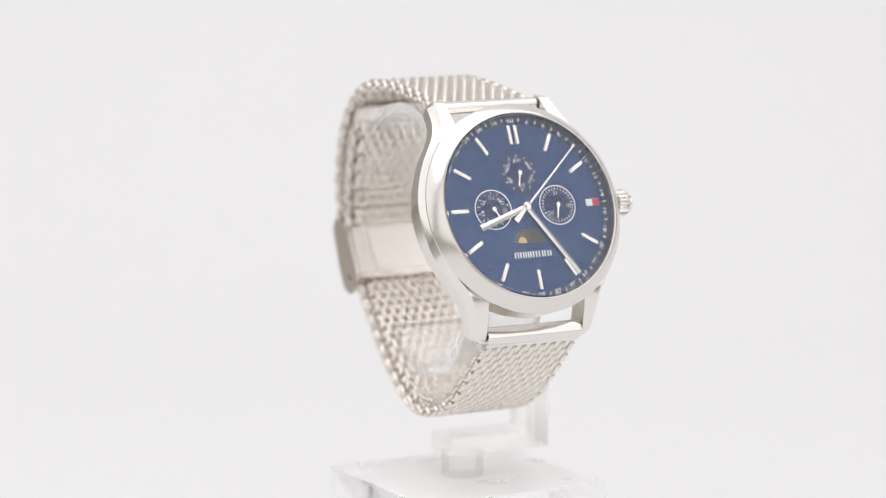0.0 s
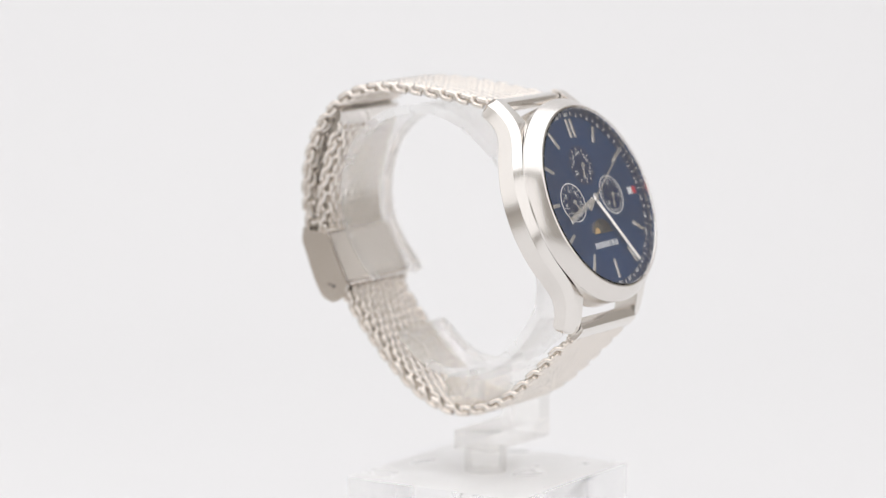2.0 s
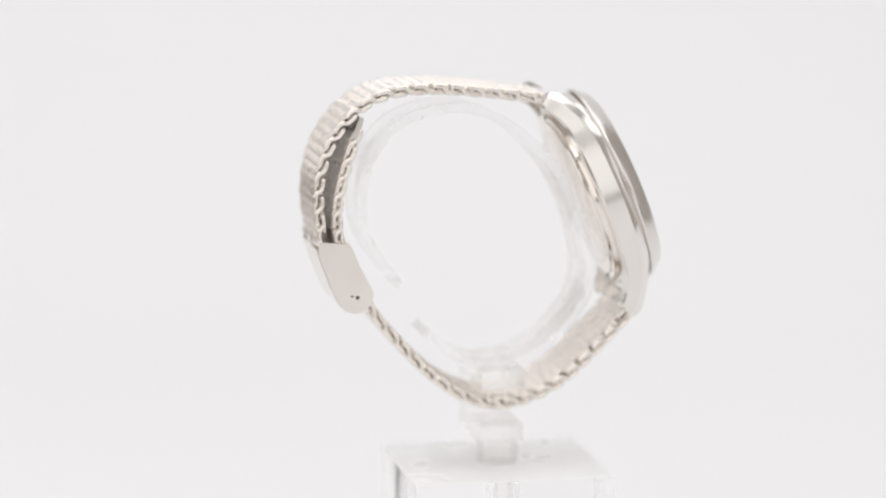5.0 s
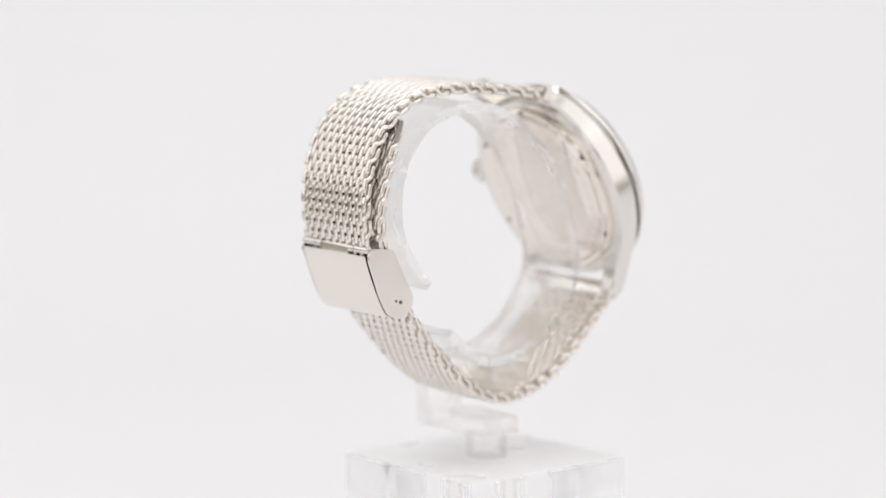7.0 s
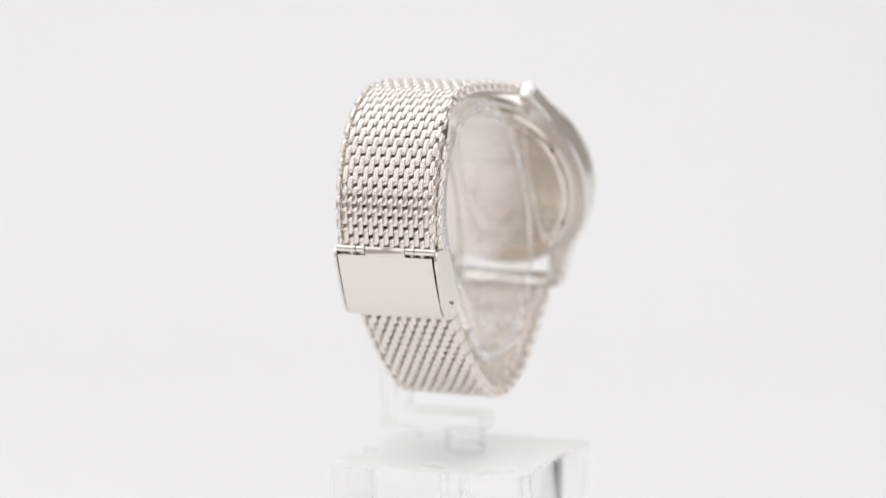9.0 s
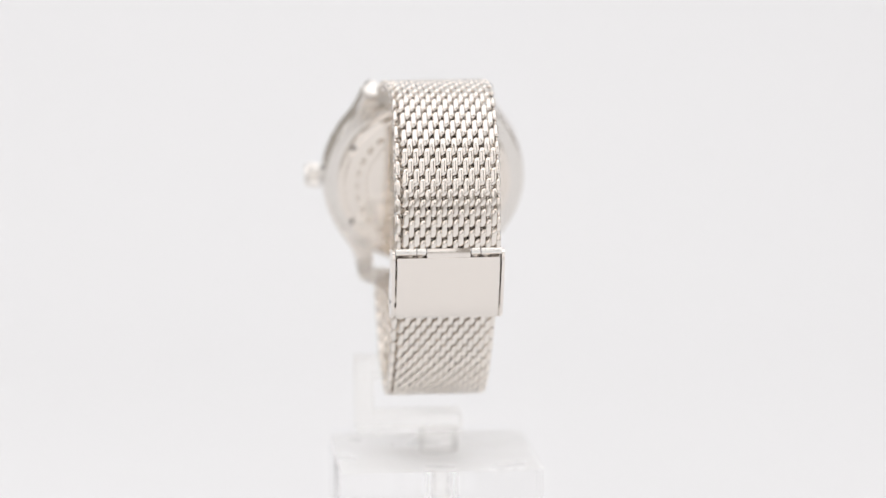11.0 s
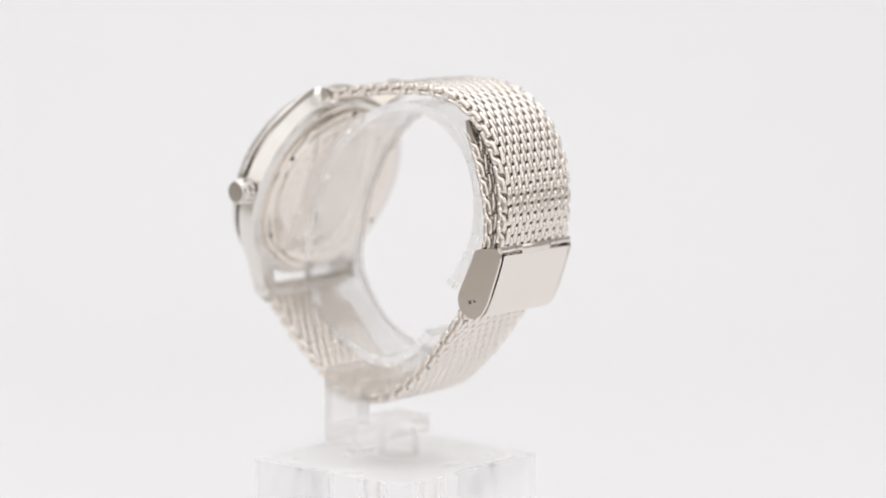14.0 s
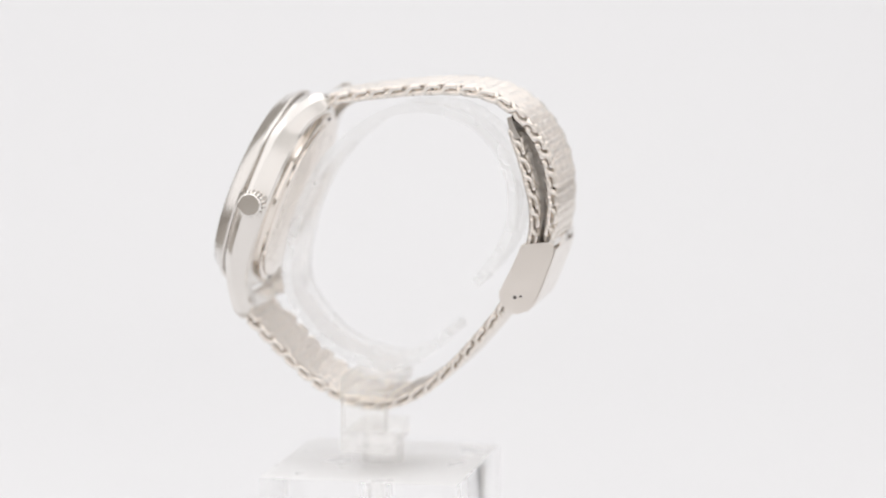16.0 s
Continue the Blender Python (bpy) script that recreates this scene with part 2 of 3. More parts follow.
def build_block():
    t = thing("display_block", "clear acrylic cube plinth with polished faces under the stand", "plinth")
    body = bevel_box(-22, 22, BY - 21.8, BY + 21.8, 0.1, 44, 0.2)
    # a blind hole is bored for the fixing rod, with a little air round it
    hole = lathe([(0.001, 2.0), (3.3, 2.0), (3.3, 43.0), (0.001, 43.0)], 40)
    shell = part("block", join(body, moved(hole, lambda a, b, c: (a + PEG[0], b + PEG[1], c))), M_BLOCK, t, smooth=30)
    inner = [p.index for p in shell.data.polygons if all(abs(shell.data.vertices[i].co.x - PEG[0] * MM) < 0.005 and abs(shell.data.vertices[i].co.y - PEG[1] * MM) < 0.005 for i in p.vertices)]
    bm = bmesh.new()
    bm.from_mesh(shell.data)
    bm.faces.ensure_lookup_table()
    axis = Vector((PEG[0] * MM, PEG[1] * MM, 0.0225))
    for i in inner:     # the hole's wall faces the air inside it
        f = bm.faces[i]
        if f.normal.dot(f.calc_center_median() - axis) > 0:
            f.normal_flip()
    bm.to_mesh(shell.data)
    bm.free()
    shell.visible_shadow = False
    shell.data.materials.append(M_FOOT)         # white is added underneath to brighten the block; the top is whiter and rougher
    shell.data.materials.append(M_TOP)
    for p in shell.data.polygons:
        if p.center.z < 0.0003 and abs(p.normal.z) > 0.9:
            p.material_index = 1
        elif p.center.z > 0.0439:
            p.material_index = 2
    rod = lathe([(0.001, 2.2), (2.9, 2.2), (2.9, 42.8), (0.001, 42.8)], 40)
    part("rod", moved(rod, lambda a, b, c: (a + PEG[0], b + PEG[1], c)), M_PEG, t, "clear fixing rod sunk in the block")
    return t


def build_stand():
    t = thing("watch_stand", "clear acrylic bracket with open ring holding the watch", "display stand")
    z = 44.0
    lo, mid, hi = z + 5.2, z + 9.2, z + 21.6
    outline = rounded([(-6, lo), (17.5, lo), (17.5, hi), (-9, hi), (-9, hi - 4.2), (13.5, hi - 4.2), (13.5, mid), (-6, mid)], 0.5, 2)
    geo = sheet(outline, BY - 4.8, BY + 4.8)
    part("bracket", moved(geo, lambda a, b, c: (b, a, c)), M_CLEAR, t, "clear acrylic bracket bent like a sideways U", 30)
    peg = lathe([(0.001, 44.02), (4.4, 44.02), (4.6, 44.3), (4.6, 48.9), (4.4, 49.18), (0.001, 49.18)], 40)
    part("peg", moved(peg, lambda a, b, c: (a + PEG[0], b + PEG[1], c)), M_PEG, t)
    # the strip's outer face, from the free end that bends inward past the clasp, over the top, along the case back, to the foot
    bend = [(10.6, 40.6), (15.4, 46.8), (18.4, 53.0), (19.0, 60.0), (17.8, 66.4), (14.6, 72.4), (7.6, 77.9), (-3.0, 79.9), (-13.0, 77.0), (-22.4, 69.3), (-28.3, 60.1),
            (-31.6, 50.5), (-32.9, 41.5), (-30.3, 34.0), (-22.5, 25.6), (-11.5, 21.75), (-3.0, 23.3), (4.6, 29.6)]
    at, total = smooth_path(bend)
    n, verts, faces = 160, [], []
    for k in range(n + 1):
        q = at(total * k / n)[0]
        way = (at(total * k / n + 1.5)[0] - at(total * k / n - 1.5)[0]).normalized()
        out = Vector((way.y, -way.x))
        for deep, x in ((0.0, -9.3), (0.0, 7.7), (2.0, 7.7), (2.0, -9.3)):
            g = q - out * deep
            verts.append((x, g.x, g.y + z))
    edges = ([], [])
    for i in range(n):
        for k in range(4):
            l = (k + 1) % 4
            (edges[k // 2] if k % 2 else faces).append((4 * i + k, 4 * i + l, 4 * i + 4 + l, 4 * i + 4 + k))
    faces += [(0, 1, 2, 3), tuple(4 * n + k for k in (3, 2, 1, 0))]
    ring = part("ring", (verts, faces), M_RING, t, "clear open ring of bent acrylic strip")
    ring.visible_shadow = False
    for e in edges:
        part("sawn_edge", (verts, e), M_EDGE, ring, "rough sawn acrylic edge, whitened for the light it pipes").visible_shadow = False
    return t


# ---- wristwatch ----
DEEP = -1.0


def on_case(geo):
    """From case space (to 3 o'clock, to 12 o'clock, out of the dial) to watch space."""
    return moved(geo, lambda a, b, c: DIAL + EX * a + EU * b + EN * c)


def on_dial(geo):
    """The same for what stands on the dial, which lies deeper in the case."""
    return moved(geo, lambda a, b, c: DIAL + EX * a + EU * b + EN * (c + DEEP))


def wire(at, path, r, sides, flip, closed=False, flat=1.22):
    """A wire laid on the strap, ground flat on both faces."""
    verts, faces = tube(path, r, sides, closed)
    verts = [(x, s, max(-flat, min(flat, n))) for x, s, n in verts]
    return bent(at, verts, flip), faces


def bent(at, path, flip=1.0):
    """Lays (x, s, n) on a strap's path."""
    out = []
    for x, s, n in path:
        p, e, o = at(s)
        p = p + o * (n * flip)
        out.append((x, p.x, p.y + 44.0))
    return out


HALF = 10.9         # half the strap's width


def build_strap(watch, name, handles, flip, label):
    at, total = smooth_path(handles)
    spacing, pitch, thick = 2.12, 2.30, 0.65
    count = round((total - 1.8) / spacing)
    spacing = (total - 1.8) / count
    if name == "upper_strap":
        prof = rounded([(-1.7, -1.3), (1.7, -1.3), (1.7, 1.3), (-1.7, 1.3)], 1.1, 4)
    else:       # the lower end bar reaches deeper behind the lugs
        prof = rounded([(-1.3, -1.3), (2.9, -1.9), (2.3, 1.3), (-1.3, 1.3)], 1.0, 4)
    end = -1.2 if name == "upper_strap" else total + 1.2
    n = len(prof)
    verts = bent(at, [(x, end + a, b) for x in (-10.95, 10.95) for a, b in prof], flip)
    faces = [(i, (i + 1) % n, n + (i + 1) % n, n + i) for i in range(n)] + [tuple(range(n)), tuple(range(n, 2 * n))]
    strap = part(name, (verts, faces), M_POLISH, watch, label)
    part("spring_bar", tube(bent(at, [(-12.5, end, 0), (12.5, end, 0)], 1.0), 0.5, 8), M_POLISH, strap)
    for side in (-1, 1):
        s = 1.6
        while s < total - 1.0:
            loop = []
            for i in range(17):
                v = 2.9 * math.copysign(abs(i / 8 - 1) ** 1.4, i - 8)
                loop.append((side * (HALF - 0.45), s + v, 0.69 * math.tanh(v / 0.5)))
            geo = tube(loop, 0.53, 12)
            flat = [(side * min(side * x, HALF + 0.08), v, max(-1.24, min(1.24, n))) for x, v, n in geo[0]]
            part("edge_link", (bent(at, flat, flip), geo[1]), M_WIRE, strap, "", 180)
            s += 2 * spacing * 0.93
    lean = 0.095 if name == "upper_strap" else 0.035
    for i in range(count + 1):
        s0 = 1.2 + i * spacing
        x0 = -HALF + 0.85 + (pitch / 2 if i % 2 else 0.0)
        turns = 8 if i % 2 else 9
        path = []
        for k in range(turns * 16 + 1):
            w = 2 * math.pi * k / 16
            sn, cs = math.sin(w), math.cos(w)
            n = 0.84 * math.copysign(abs(sn) ** 0.5, sn) if abs(sn) > 1e-6 else 0.0
            a = 1.48 * math.copysign(abs(cs) ** 0.65, cs) if abs(cs) > 1e-6 else 0.0
            drift = w / (2 * math.pi) + (lean if sn > 0 else 0.13) * math.sin(2 * w)
            path.append((x0 + pitch * drift, s0 - a, n))
        part("mesh_coil", wire(at, path, thick, 8, flip), M_WIRE, strap, "", 180)
    return strap, at, total


def build_watch():
    t = thing("wristwatch", "steel wristwatch with blue multi-subdial face and woven mesh strap", "wristwatch")

    # case: turned middle, two flanks that run out into the lugs
    case = part("case", on_case(lathe([(19.6, -1.75), (21.6, -1.78), (21.9, -2.1), (21.9, -6.8), (20.9, -7.8), (17.0, -8.0), (17.0, -1.75)], 128, True)), M_SATIN, t, "satin steel case middle")
    for side in (-1, 1):
        verts, faces, m = [], [], 0
        us = [26.3, 26.0, 25.4, 24.6, 23.5, 22.2, 20.8, 19.3, 17.7, 16.0, 14.0, 12.0, 10.0, 8.0, 6.0, 4.0, 2.0, 0.0]
        us = us + [-u for u in us[-2::-1]]
        for u in us:
            h = abs(u)
            barrel, horn = math.sqrt(max(0.0, 22.6 ** 2 - u * u)), 14.2 + 0.12 * (26.0 - h)
            xo = 0.5 * (barrel + horn + math.sqrt((barrel - horn) ** 2 + 9.0))      # the round middle flows into the lugs
            xi = 11.3 if h > 15.0 else 11.3 + 7.7 * (1 - (h / 15.0) ** 4)
            front = -1.75 - 5.4 * max(0.0, (h - 13.0) / 13.0) ** 1.9
            edge = front - 1.6
            back = max(-10.9, -7.8 - 3.5 * max(0.0, (h - 15.0) / 9.5) ** 2)
            nip = 0.7 * max(0.0, (h - 25.0) / 1.3) ** 2       # the corners of the lug ends are rounded off
            xo -= nip
            ring = [(xi, back), (xo - 0.7, back), (xo - 0.15, back + 0.5), (xo + 0.1, edge - 0.12), (xo - 0.12, edge + 0.12), (xo - 1.15, front - nip), (xo - 1.45, front - nip), (xi, front - nip)]
            m = len(ring)
            slant = 2.3 * max(0.0, (h - 19.0) / 7.3) ** 1.5        # the lug ends lean in towards the back
            verts += [(side * x, u - math.copysign(slant * (front - n) / (front - back), u), n) for x, n in ring]
        for i in range(len(us) - 1):
            for k in range(m):
                l = (k + 1) % m
                faces.append((i * m + k, i * m + l, i * m + m + l, i * m + m + k))
        ends = len(faces)
        faces += [tuple(range(m)), tuple(range((len(us) - 1) * m, len(us) * m))]
        flank = part("lug_flank", on_case((verts, faces)), M_SATIN, case, "satin flank with a polished shoulder running into the lugs", 24)
        flank.data.materials.append(M_POLISH)
        for p in flank.data.polygons:
            p.material_index = 1 if p.index < ends and p.index % m in (3, 4, 5, 6) else 0
    bezel = part("bezel", on_case(lathe([(19.45, -1.0), (19.45, 1.55), (19.65, 1.82), (19.95, 1.8), (20.2, 1.65), (22.2, -0.72), (22.4, -1.02), (22.4, -1.38), (22.2, -1.52), (21.3, -1.56), (21.3, -1.7), (19.6, -1.7)], 160, True)), M_BEZEL, case, "polished steel bezel", 30)
    dome = [(0.001, 0.9), (19.4, 0.9), (19.4, 1.7), (19.2, 1.84)] + [(r, 1.86 + 0.42 * (1 - (r / 19.0) ** 2)) for r in (18.5, 15.0, 11.0, 7.0, 3.0, 0.001)]
    glass = part("crystal", on_case(lathe(dome, 128)), M_GLASS, bezel, "clear slightly domed watch crystal", 30)
    glass.visible_shadow = False
    back = part("case_back", on_case(lathe([(0.001, -9.4), (17.4, -9.4), (18.0, -9.25), (18.2, -8.95), (19.3, -8.85), (19.6, -8.6), (19.7, -7.6)], 128)), M_BACK, case, "steel screw-down case back", 30)
    # each notch is a raised dark block, its shade put into the colour
    for k in range(6):
        w = radians(60 * k + 30)
        part("notch", on_case(turned(bevel_box(-0.55, 0.55, -0.35, 0.35, -0.2, 0.04, 0.05), 18.85 * math.cos(w), 18.85 * math.sin(w), math.degrees(w) + 90, -8.9)), M_RECESS, back)
    # shallow etched lines of writing, too worn to read, and a ring of them round the rim
    for row, (u, half) in enumerate(((6.5, 5.5), (4.2, 7.5), (1.9, 6.2), (-0.6, 8.0), (-3.2, 5.0), (-5.6, 6.6))):
        for k in range(5):
            x0 = -half + 2 * half * k / 5
            part("etched_bar", on_case(bevel_box(x0, x0 + 2 * half / 5 - 0.5, u - 0.5, u + 0.5, -9.412, -9.404, 0)), M_ETCH, back, "", 0)
    for k in range(30):
        part("etched_bar", on_case(turned(bevel_box(-0.9, 0.9, -0.5, 0.5, 0, 0.008, 0), 15.2 * math.cos(radians(12 * k)), 15.2 * math.sin(radians(12 * k)), 12 * k + 90, -9.412)), M_ETCH, back, "", 0)
    part("etched_ring", on_case(lathe([(13.1, -9.404), (13.1, -9.412), (13.3, -9.412), (13.3, -9.404)], 96)), M_ETCH, back)
    # crown with a fluted rim
    prof = ((0.0, 2.4, 0), (0.3, 2.9, 1), (2.3, 2.9, 1), (2.75, 2.6, 1), (2.85, 2.5, 0), (3.4, 2.42, 0), (3.6, 2.2, 0))
    flutes, steps = [], 120
    for h, rr, cut in prof:
        for i in range(steps):
            w = 2 * math.pi * i / steps
            r = rr - cut * 0.32 * (0.5 - 0.5 * math.cos(20 * w)) ** 2
            flutes.append((23.3 + h, 0.4 + r * math.cos(w), -4.9 + r * math.sin(w)))
    rows = len(prof)
    faces = [(j * steps + i, j * steps + (i + 1) % steps, (j + 1) * steps + (i + 1) % steps, (j + 1) * steps + i) for j in range(rows - 1) for i in range(steps)]
    faces.append(tuple(range((rows - 1) * steps, rows * steps)))
    crown = part("crown", on_case((flutes, faces)), M_POLISH, case, "fluted steel winding crown", 30)
    part("stem", on_case(moved(lathe([(1.5, 0), (1.5, 2.7)], 24), lambda a, b, c: (21.2 + c, 0.4 + a, -4.9 + b))), M_POLISH, crown)

    build_dial(t)

    # strap
    up = [(-21.2, 80.6), (-9.5, 82.2), (2.5, 83.2), (12.1, 82.4), (18.7, 79.2), (23.8, 73.5), (26.7, 66.5), (27.4, 58.6), (26.4, 51.0)]
    low = [(19.3, 73.8), (21.9, 65.6), (23.5, 57.9), (23.0, 50.9), (20.6, 43.5), (16.0, 35.8), (8.9, 27.2), (3.5, 21.8), (-3.1, 17.0), (-10.2, 14.7), (-17.7, 15.7), (-24.7, 19.0), (-30.8, 24.1), (-36.6, 29.7), (-40.1, 33.3)]
    s1, at1, n1 = build_strap(t, "upper_strap", up, -1.0, "woven steel mesh strap, upper half")
    s2, at2, n2 = build_strap(t, "lower_strap", low, -1.0, "woven steel mesh strap, lower half with tucked free end")
    verts = bent(at2, [(x, a, b) for x in (-10.9, 10.9) for a, b in rounded([(-4.0, -0.5), (-0.6, -0.7), (0.9, -1.2), (0.9, 1.2), (-0.6, 0.7), (-4.0, 0.5)], 0.4, 3)], -1.0)
    n = len(verts) // 2
    part("strap_tip", (verts, [(i, (i + 1) % n, n + (i + 1) % n, n + i) for i in range(n)] + [tuple(range(n)), tuple(range(n, 2 * n))]), M_POLISH, s2, "polished steel cap on the free end")
    build_clasp(t)
    return t


def tuple_solid(outline, h0, h1):
    """A flat outline in (x, y), given thickness from h0 to h1."""
    n = len(outline)
    verts = [(x, y, h0) for x, y in outline] + [(x, y, h1) for x, y in outline]
    faces = [tuple(range(n - 1, -1, -1)), tuple(range(n, 2 * n))]
    faces += [(i, (i + 1) % n, n + (i + 1) % n, n + i) for i in range(n)]
    return verts, faces


def build_dial(t):
    round_face = lathe([(0.001, 0.0), (1.5, 0.0), (5.0, 0.0), (10.0, 0.0), (15.0, 0.0), (19.5, 0.0)], 120)
    d = part("dial", on_dial(round_face), M_DIAL, t, "dark blue sunray dial")
    uv = d.data.uv_layers.new(name="dial")
    sweep = d.data.uv_layers.new(name="sweep")
    flat = round_face[0]
    uv, sweep = d.data.uv_layers["dial"], d.data.uv_layers["sweep"]
    for loop in d.data.loops:
        x, y, _ = flat[loop.vertex_index]
        uv.data[loop.index].uv = (x / 19.5, y / 19.5)
    for p in d.data.polygons:
        turns = [math.atan2(flat[i][1], flat[i][0]) / (2 * math.pi) % 1.0 for i in p.vertices]
        for loop, i, a in zip(p.loop_indices, p.vertices, turns):
            sweep.data[loop].uv = (a + 1.0 if max(turns) - a > 0.5 else a, math.hypot(flat[i][0], flat[i][1]) / 19.5)
    flange = part("flange", on_dial(lathe([(18.0, 0.05), (18.05, 0.12), (19.5, 0.5), (19.7, 2.0)], 128)), M_FLANGE, d, "dark blue sloping minute ring")
    for k in range(60):
        w = 90 - 6 * k
        c, s = math.cos(radians(w)), math.sin(radians(w))
        if k % 2 == 0:
            text = str(k if k else 60)
            part("numeral", on_dial(turned(lettering(text, 1.65), 18.5 * c, 18.5 * s, w - 90, 0.34)), M_WHITE, flange, "", 0)
        else:
            part("minute_mark", on_dial(turned(bevel_box(-0.11, 0.11, -0.5, 0.5, 0, 0.03, 0), 18.75 * c, 18.75 * s, w - 90, 0.33)), M_WHITE, flange, "", 0)
    # applied hour markers, two at twelve; the flag stands at three
    for h in range(12):
        w = 90 - 30 * h
        c, s = math.cos(radians(w)), math.sin(radians(w))
        if h == 3:
            continue
        for off in ((-0.75, 0.75) if h == 0 else (0.0,)):
            part("hour_marker", on_dial(turned(moved(bevel_box(-0.45, 0.45, 13.3, 17.5, 0.0, 0.55, 0.16), lambda a, b, z: (a + off, b, z)), 0, 0, w - 90, 0.004)), M_HAND, d, "", 30)
    part("white_badge", on_dial(bevel_box(14.2, 15.75, -0.75, 0.75, 0.004, 0.3, 0.06)), M_WHITE, d, "small white enamel badge")
    part("red_badge", on_dial(bevel_box(15.76, 17.3, -0.75, 0.75, 0.004, 0.3, 0.06)), M_RED, d, "small red enamel badge")
    # the maker's name as plain upright bars
    for k in range(8):
        w = (0.62, 0.0, 0.55, 0.55, 0.0, 0.65, 0.55, 0.62)[k]
        x = (-4.1, -3.2, -2.25, -1.1, -0.2, 0.8, 2.2, 3.5)[k]
        for off in ((-w / 2, w / 2) if w else (0.0,)):
            part("name_bar", on_dial(bevel_box(x + off - 0.15, x + off + 0.15, -10.55, -9.3, 0.004, 0.1, 0)), M_WHITE, d, "", 0)

    def subdial(x, y, r, ring, words, ticks, hand, size, label):
        s = part("subdial", on_dial(moved(disc(r, 0.008, 64), lambda a, b, c: (a + x, b + y, c))), M_SUB, d, label)
        if ring:
            part("subdial_ring", on_dial(moved(lathe([(r - 0.1, 0.01), (r - 0.05, 0.08), (r + 0.1, 0.08), (r + 0.15, 0.01)], 64), lambda a, b, c: (a + x, b + y, c))), M_WHITE, s)
        else:
            part("subdial_ring", on_dial(moved(lathe([(r - 0.1, 0.01), (r - 0.03, 0.05), (r + 0.06, 0.05), (r + 0.1, 0.01)], 64), lambda a, b, c: (a + x, b + y, c))), M_SUB, s)
        for k in range(ticks):
            w = 90 - 360 * k / ticks
            part("tick", on_dial(turned(bevel_box(-0.09, 0.09, r - 0.95, r - 0.4, 0, 0.02, 0), x, y, w - 90, 0.012)), M_WHITE, s, "", 0)
        for k, word in enumerate(words):
            if not word:
                continue
            w = 90 - 360 * k / len(words)
            rr = r - 1.6
            part("word", on_dial(turned(lettering(word, size), x + rr * math.cos(radians(w)), y + rr * math.sin(radians(w)), w - 90 if len(word) > 1 and size < 1.2 else 0, 0.014)), M_WHITE, s, "", 0)
        ang = -hand
        part("small_hand", on_dial(turned(join(bevel_box(-0.22, 0.22, -0.5, 2.9, 0.25, 0.4, 0.06), lathe([(0.001, 0.5), (0.5, 0.5), (0.55, 0.2)], 20)), x, y, ang, 0.02)), M_HAND, s, "", 30)

    subdial(0.0, 7.3, 4.3, False, ("JAN", "MAR", "MAY", "JUL", "SEP", "NOV"), 12, 195, 1.08, "month subdial printed on blue")
    subdial(-7.5, 0.0, 4.1, True, ("SU", "MO", "TU", "WE", "TH", "FR", "SA"), 14, 150, 1.18, "weekday subdial with thin white ring")
    subdial(7.5, 0.0, 4.1, True, ("31", "", "", "10", "", "", "", "20", "", "", ""), 31, 193, 1.22, "date subdial with thin white ring")
    # moon window: a half round opening with a gold sun and rays
    pts = [(3.5 * math.cos(radians(a)), 3.2 * math.sin(radians(a)) - 7.6) for a in range(0, 181, 6)]
    part("moon_window", on_dial(([(x, y, 0.01) for x, y in pts], [tuple(range(len(pts)))])), M_NIGHT, d, "black half-round moon window")
    sun = [(-2.1 + 0.95 * math.cos(radians(a)), -7.1 + 0.95 * math.sin(radians(a))) for a in range(-20, 201, 10)]
    moon = part("sun_disc", on_dial(([(x, y, 0.02) for x, y in sun], [tuple(range(len(sun)))])), M_GOLD, d, "gold printed sun in the moon window")
    for k in range(11):
        w = radians(5 + 17 * k)
        part("sun_ray", on_dial(turned(bevel_box(1.15, 2.3, -0.05, 0.05, 0, 0.01, 0), -2.1, -7.1, math.degrees(w), 0.02)), M_STAR, moon, "", 0)
    for x, y in ((0.5, -7.3), (1.2, -6.5), (2.0, -7.4), (1.6, -5.9), (0.6, -6.0)):
        part("star", on_dial(moved(disc(0.13, 0.022, 8), lambda a, b, c: (a + x, b + y, c))), M_STAR, moon, "", 0)

    def pointer(name, degrees, length, tail, w0, w1, h, label):
        outline = [(-w0, -tail), (w0, -tail), (w0 * 1.0, 0), (w1, length), (-w1, length), (-w0, 0)]
        n = len(outline)
        ridge = h + 0.22
        verts = [(x, y, h) for x, y in outline] + [(0, -tail + 0.1, ridge), (0, 0, ridge + 0.06), (0, length - 0.15, ridge)]
        faces = [tuple(range(n)), (0, 1, n), (1, 2, n + 1, n), (2, 3, n + 2, n + 1), (3, 4, n + 2), (4, 5, n + 1, n + 2), (5, 0, n, n + 1)]
        return part(name, on_dial(turned((verts, faces), 0, 0, -degrees, 0)), M_HAND, t, label, 20)

    pointer("hour_hand", 251.2, 12.0, 0.6, 0.55, 0.72, 0.50, "tapered steel hour hand")
    pointer("minute_hand", 146.6, 17.6, 0.6, 0.55, 0.55, 0.62, "tapered steel minute hand")
    outline = [(-0.62, -4.4), (0.62, -4.4), (0.22, 0), (0.15, 18.6), (-0.15, 18.6), (-0.22, 0)]
    part("second_hand", tuple_solid(outline, 0.74, 0.9), M_HAND, t, "thin steel second hand", 20)
    part("hand_hub", on_dial(lathe([(0.001, 1.1), (0.75, 1.08), (0.95, 0.95), (1.0, 0.5), (1.0, 0.1)], 32)), M_HAND, t)


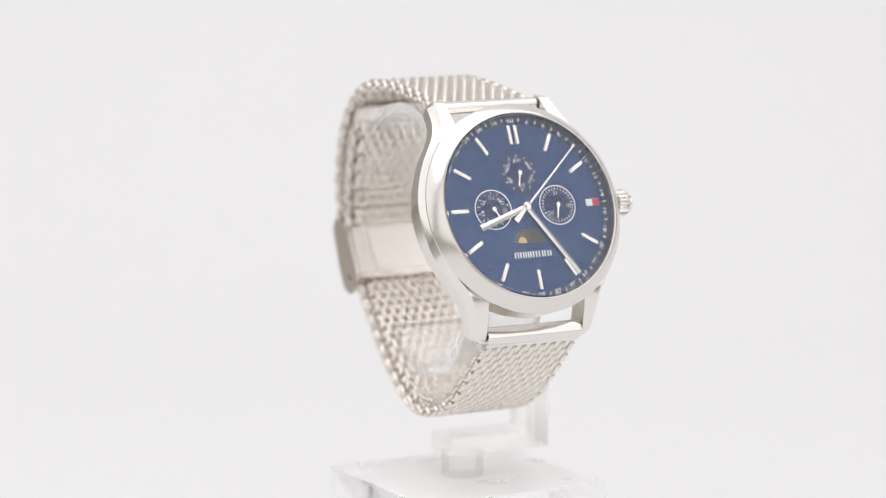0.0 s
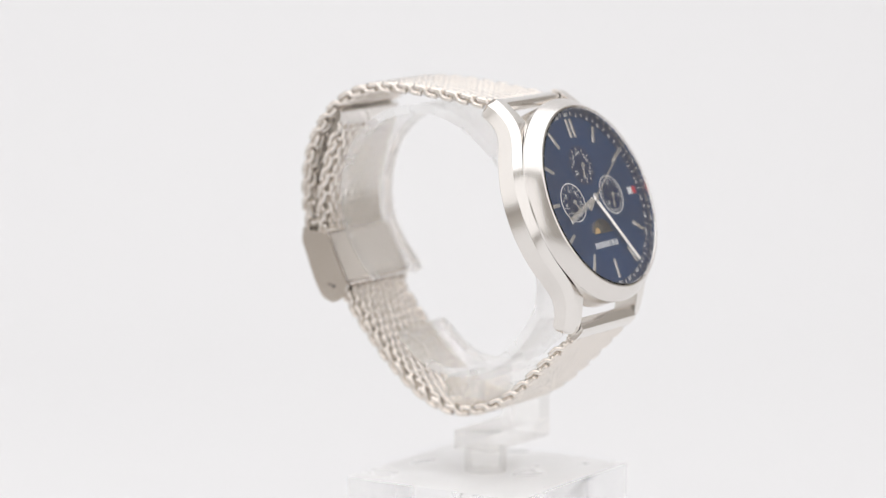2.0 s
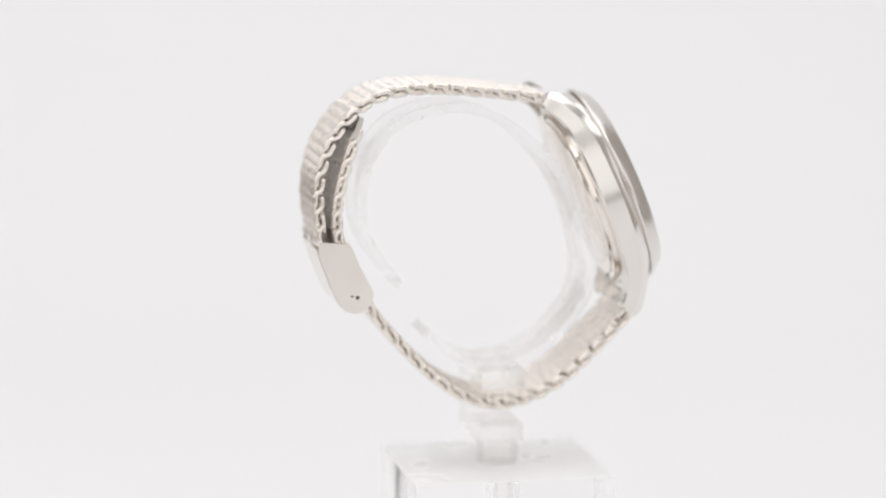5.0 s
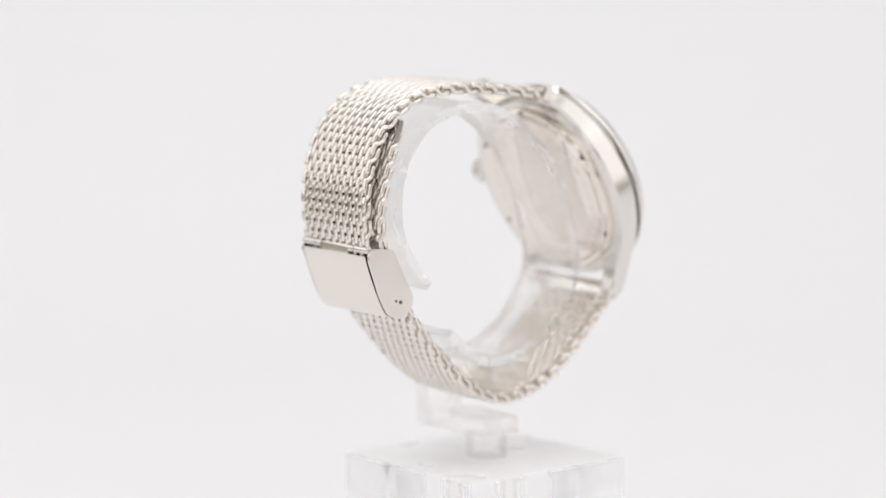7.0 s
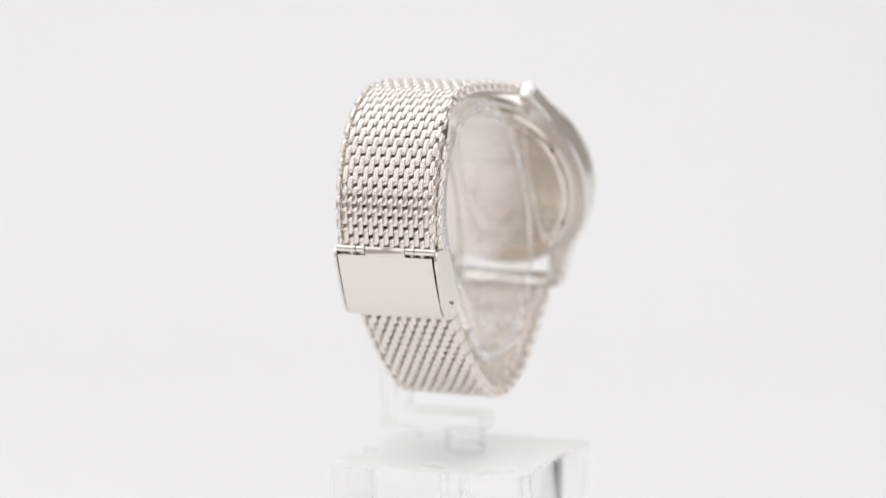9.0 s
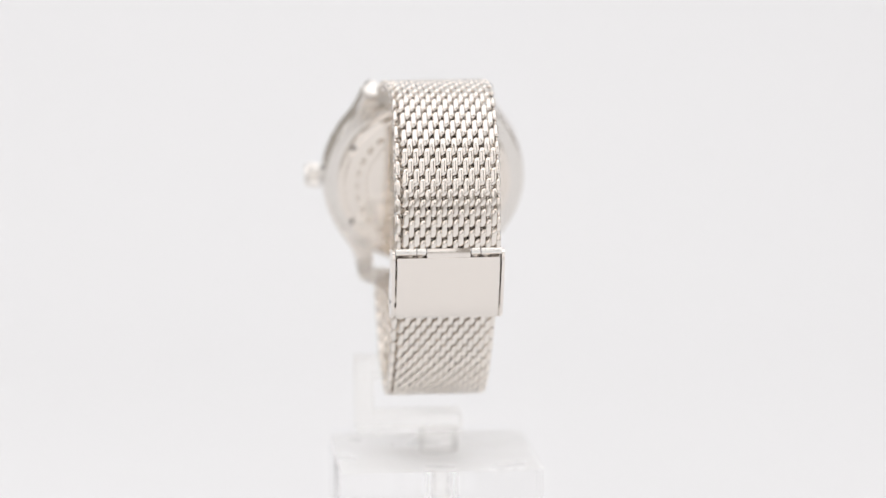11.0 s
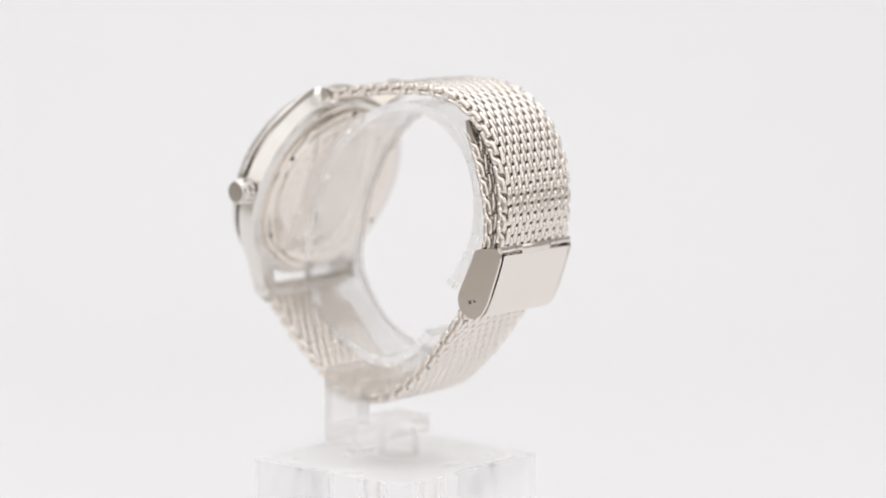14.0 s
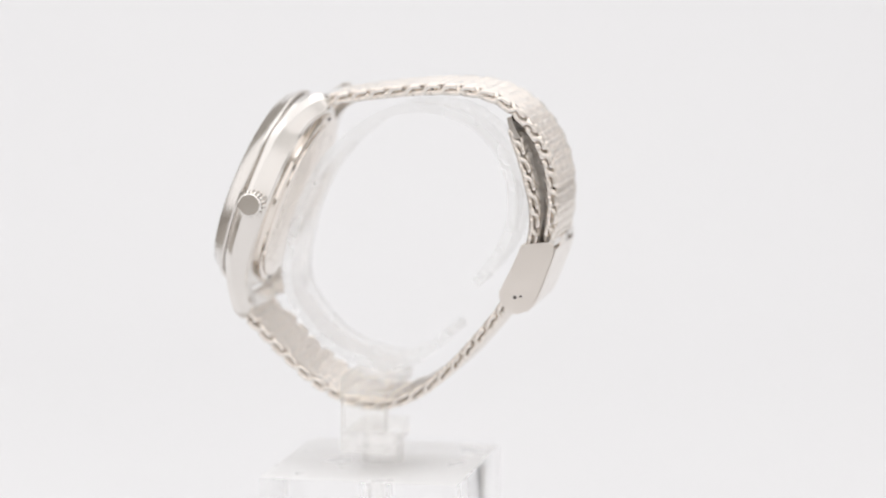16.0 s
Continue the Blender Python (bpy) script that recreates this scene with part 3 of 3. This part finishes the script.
def build_clasp(t):
    z = 44.0
    def lift(pts):
        return [(a, b + z) for a, b in pts]
    side = rounded([(27.2, 51.3), (21.0, 50.6), (19.8, 47.6), (15.9, 40.0), (16.6, 37.2), (19.6, 35.4), (22.6, 36.6), (24.6, 40.2), (28.0, 49.2)], 1.3)
    inner = rounded([(21.7, 50.5), (20.8, 50.5), (16.4, 40.4), (17.3, 40.0)], 0.3)
    clasp = part("clasp", sheet(lift(inner), -10.9, 10.9), M_INNER, t, "folded steel slide clasp")
    part("lip_bar", tube([(-10.9, 16.6, z + 40.0), (10.9, 16.6, z + 40.0)], 0.75, 12), M_CLASP, clasp, "", 60)
    for s in (-1, 1):
        plate = part("side_plate", sheet(lift(side), s * 11.15, s * 11.75), M_CLASP, clasp, "flat steel clasp side plate", 40)
        # two pins on each plate are dark, with a hole's shade as their colour
        for y, zz, r in ((25.3, 46.6, 0.38), (19.5, 39.2, 0.45), (20.7, 39.5, 0.3)):
            part("pin", moved(lathe([(r, 0.0), (r * 0.9, 0.12), (0.001, 0.12)], 16), lambda a, b, c: (s * (11.72 + c), y + a, zz + z + b)), M_RECESS if r != 0.38 else M_CLASP, plate, "", 40)
    outer = [(28.1, 49.6), (27.9, 48.6), (26.9, 45.7), (25.5, 42.1), (24.4, 39.5), (23.3, 37.4), (21.9, 36.0)]
    at, total = smooth_path(outer)
    prof = [at(total * k / 14) for k in range(15)]
    verts, faces = [], []
    for p, e, o in prof:
        a, b = p, p - Vector((-o.x, -o.y)) * 0.55
        for q in (a, b):
            for x in (-10.75, -10.55, 10.55, 10.75):
                verts.append((x, q.x, q.y + z))
    m = 8
    for i in range(14):
        for k0, k1 in ((0, 1), (1, 2), (2, 3), (3, 7), (7, 6), (6, 5), (5, 4), (4, 0)):
            faces.append((i * m + k0, i * m + k1, i * m + m + k1, i * m + m + k0))
    faces += [(0, 1, 2, 3, 7, 6, 5, 4), tuple(14 * m + k for k in (0, 1, 2, 3, 7, 6, 5, 4))]
    cover = part("cover", (verts, faces), M_CLASP, clasp, "smooth steel clasp cover", 30)
    part("cover_tab", bevel_box(-4.6, 4.6, 27.2, 28.05, z + 49.4, z + 51.6, 0.25), M_CLASP, cover)
    for x0, x1 in ((-11.1, -6.8), (-6.6, -4.7), (4.7, 6.6), (6.8, 11.1)):
        part("hinge_barrel", tube([(x0, 27.35, z + 50.9), (x1, 27.35, z + 50.9)], 0.8, 14), M_POLISH, clasp, "", 60)


block = build_block()
stand = build_stand()
watch = build_watch()
second_hand = next(o for o in watch.children if o.name == "second_hand")


def motions():
    """The plinth, the stand and the watch turn together round the upright axis."""
    ts = [0.5 * k for k in range(33)]
    for ob, off in ((block, pose(0, 0, 0)), (stand, pose(0, 0, 0)), (watch, pose(0.00015, 0, 0))):
        walk(ob, [(t, pose(0, 0, 0, 0, 0, TURN + RATE * t + np.interp(t, *zip(*AHEAD))) @ off) for t in ts])
    # the second hand steps once a second
    face = Matrix((EX, EU, EN)).transposed().to_4x4()
    base = Matrix.Translation((DIAL + EN * DEEP) * MM) @ face
    rows, angle = [(0.0, 48.0)], 48.0
    for k in range(15):
        rows += [(0.87 + k, angle), (0.94 + k, angle + 6.0)]
        angle += 6.0
    rows.append((16.0, angle))
    walk(second_hand, [(t, base @ pose(0, 0, 0, 0, 0, -a)) for t, a in rows])


motions()
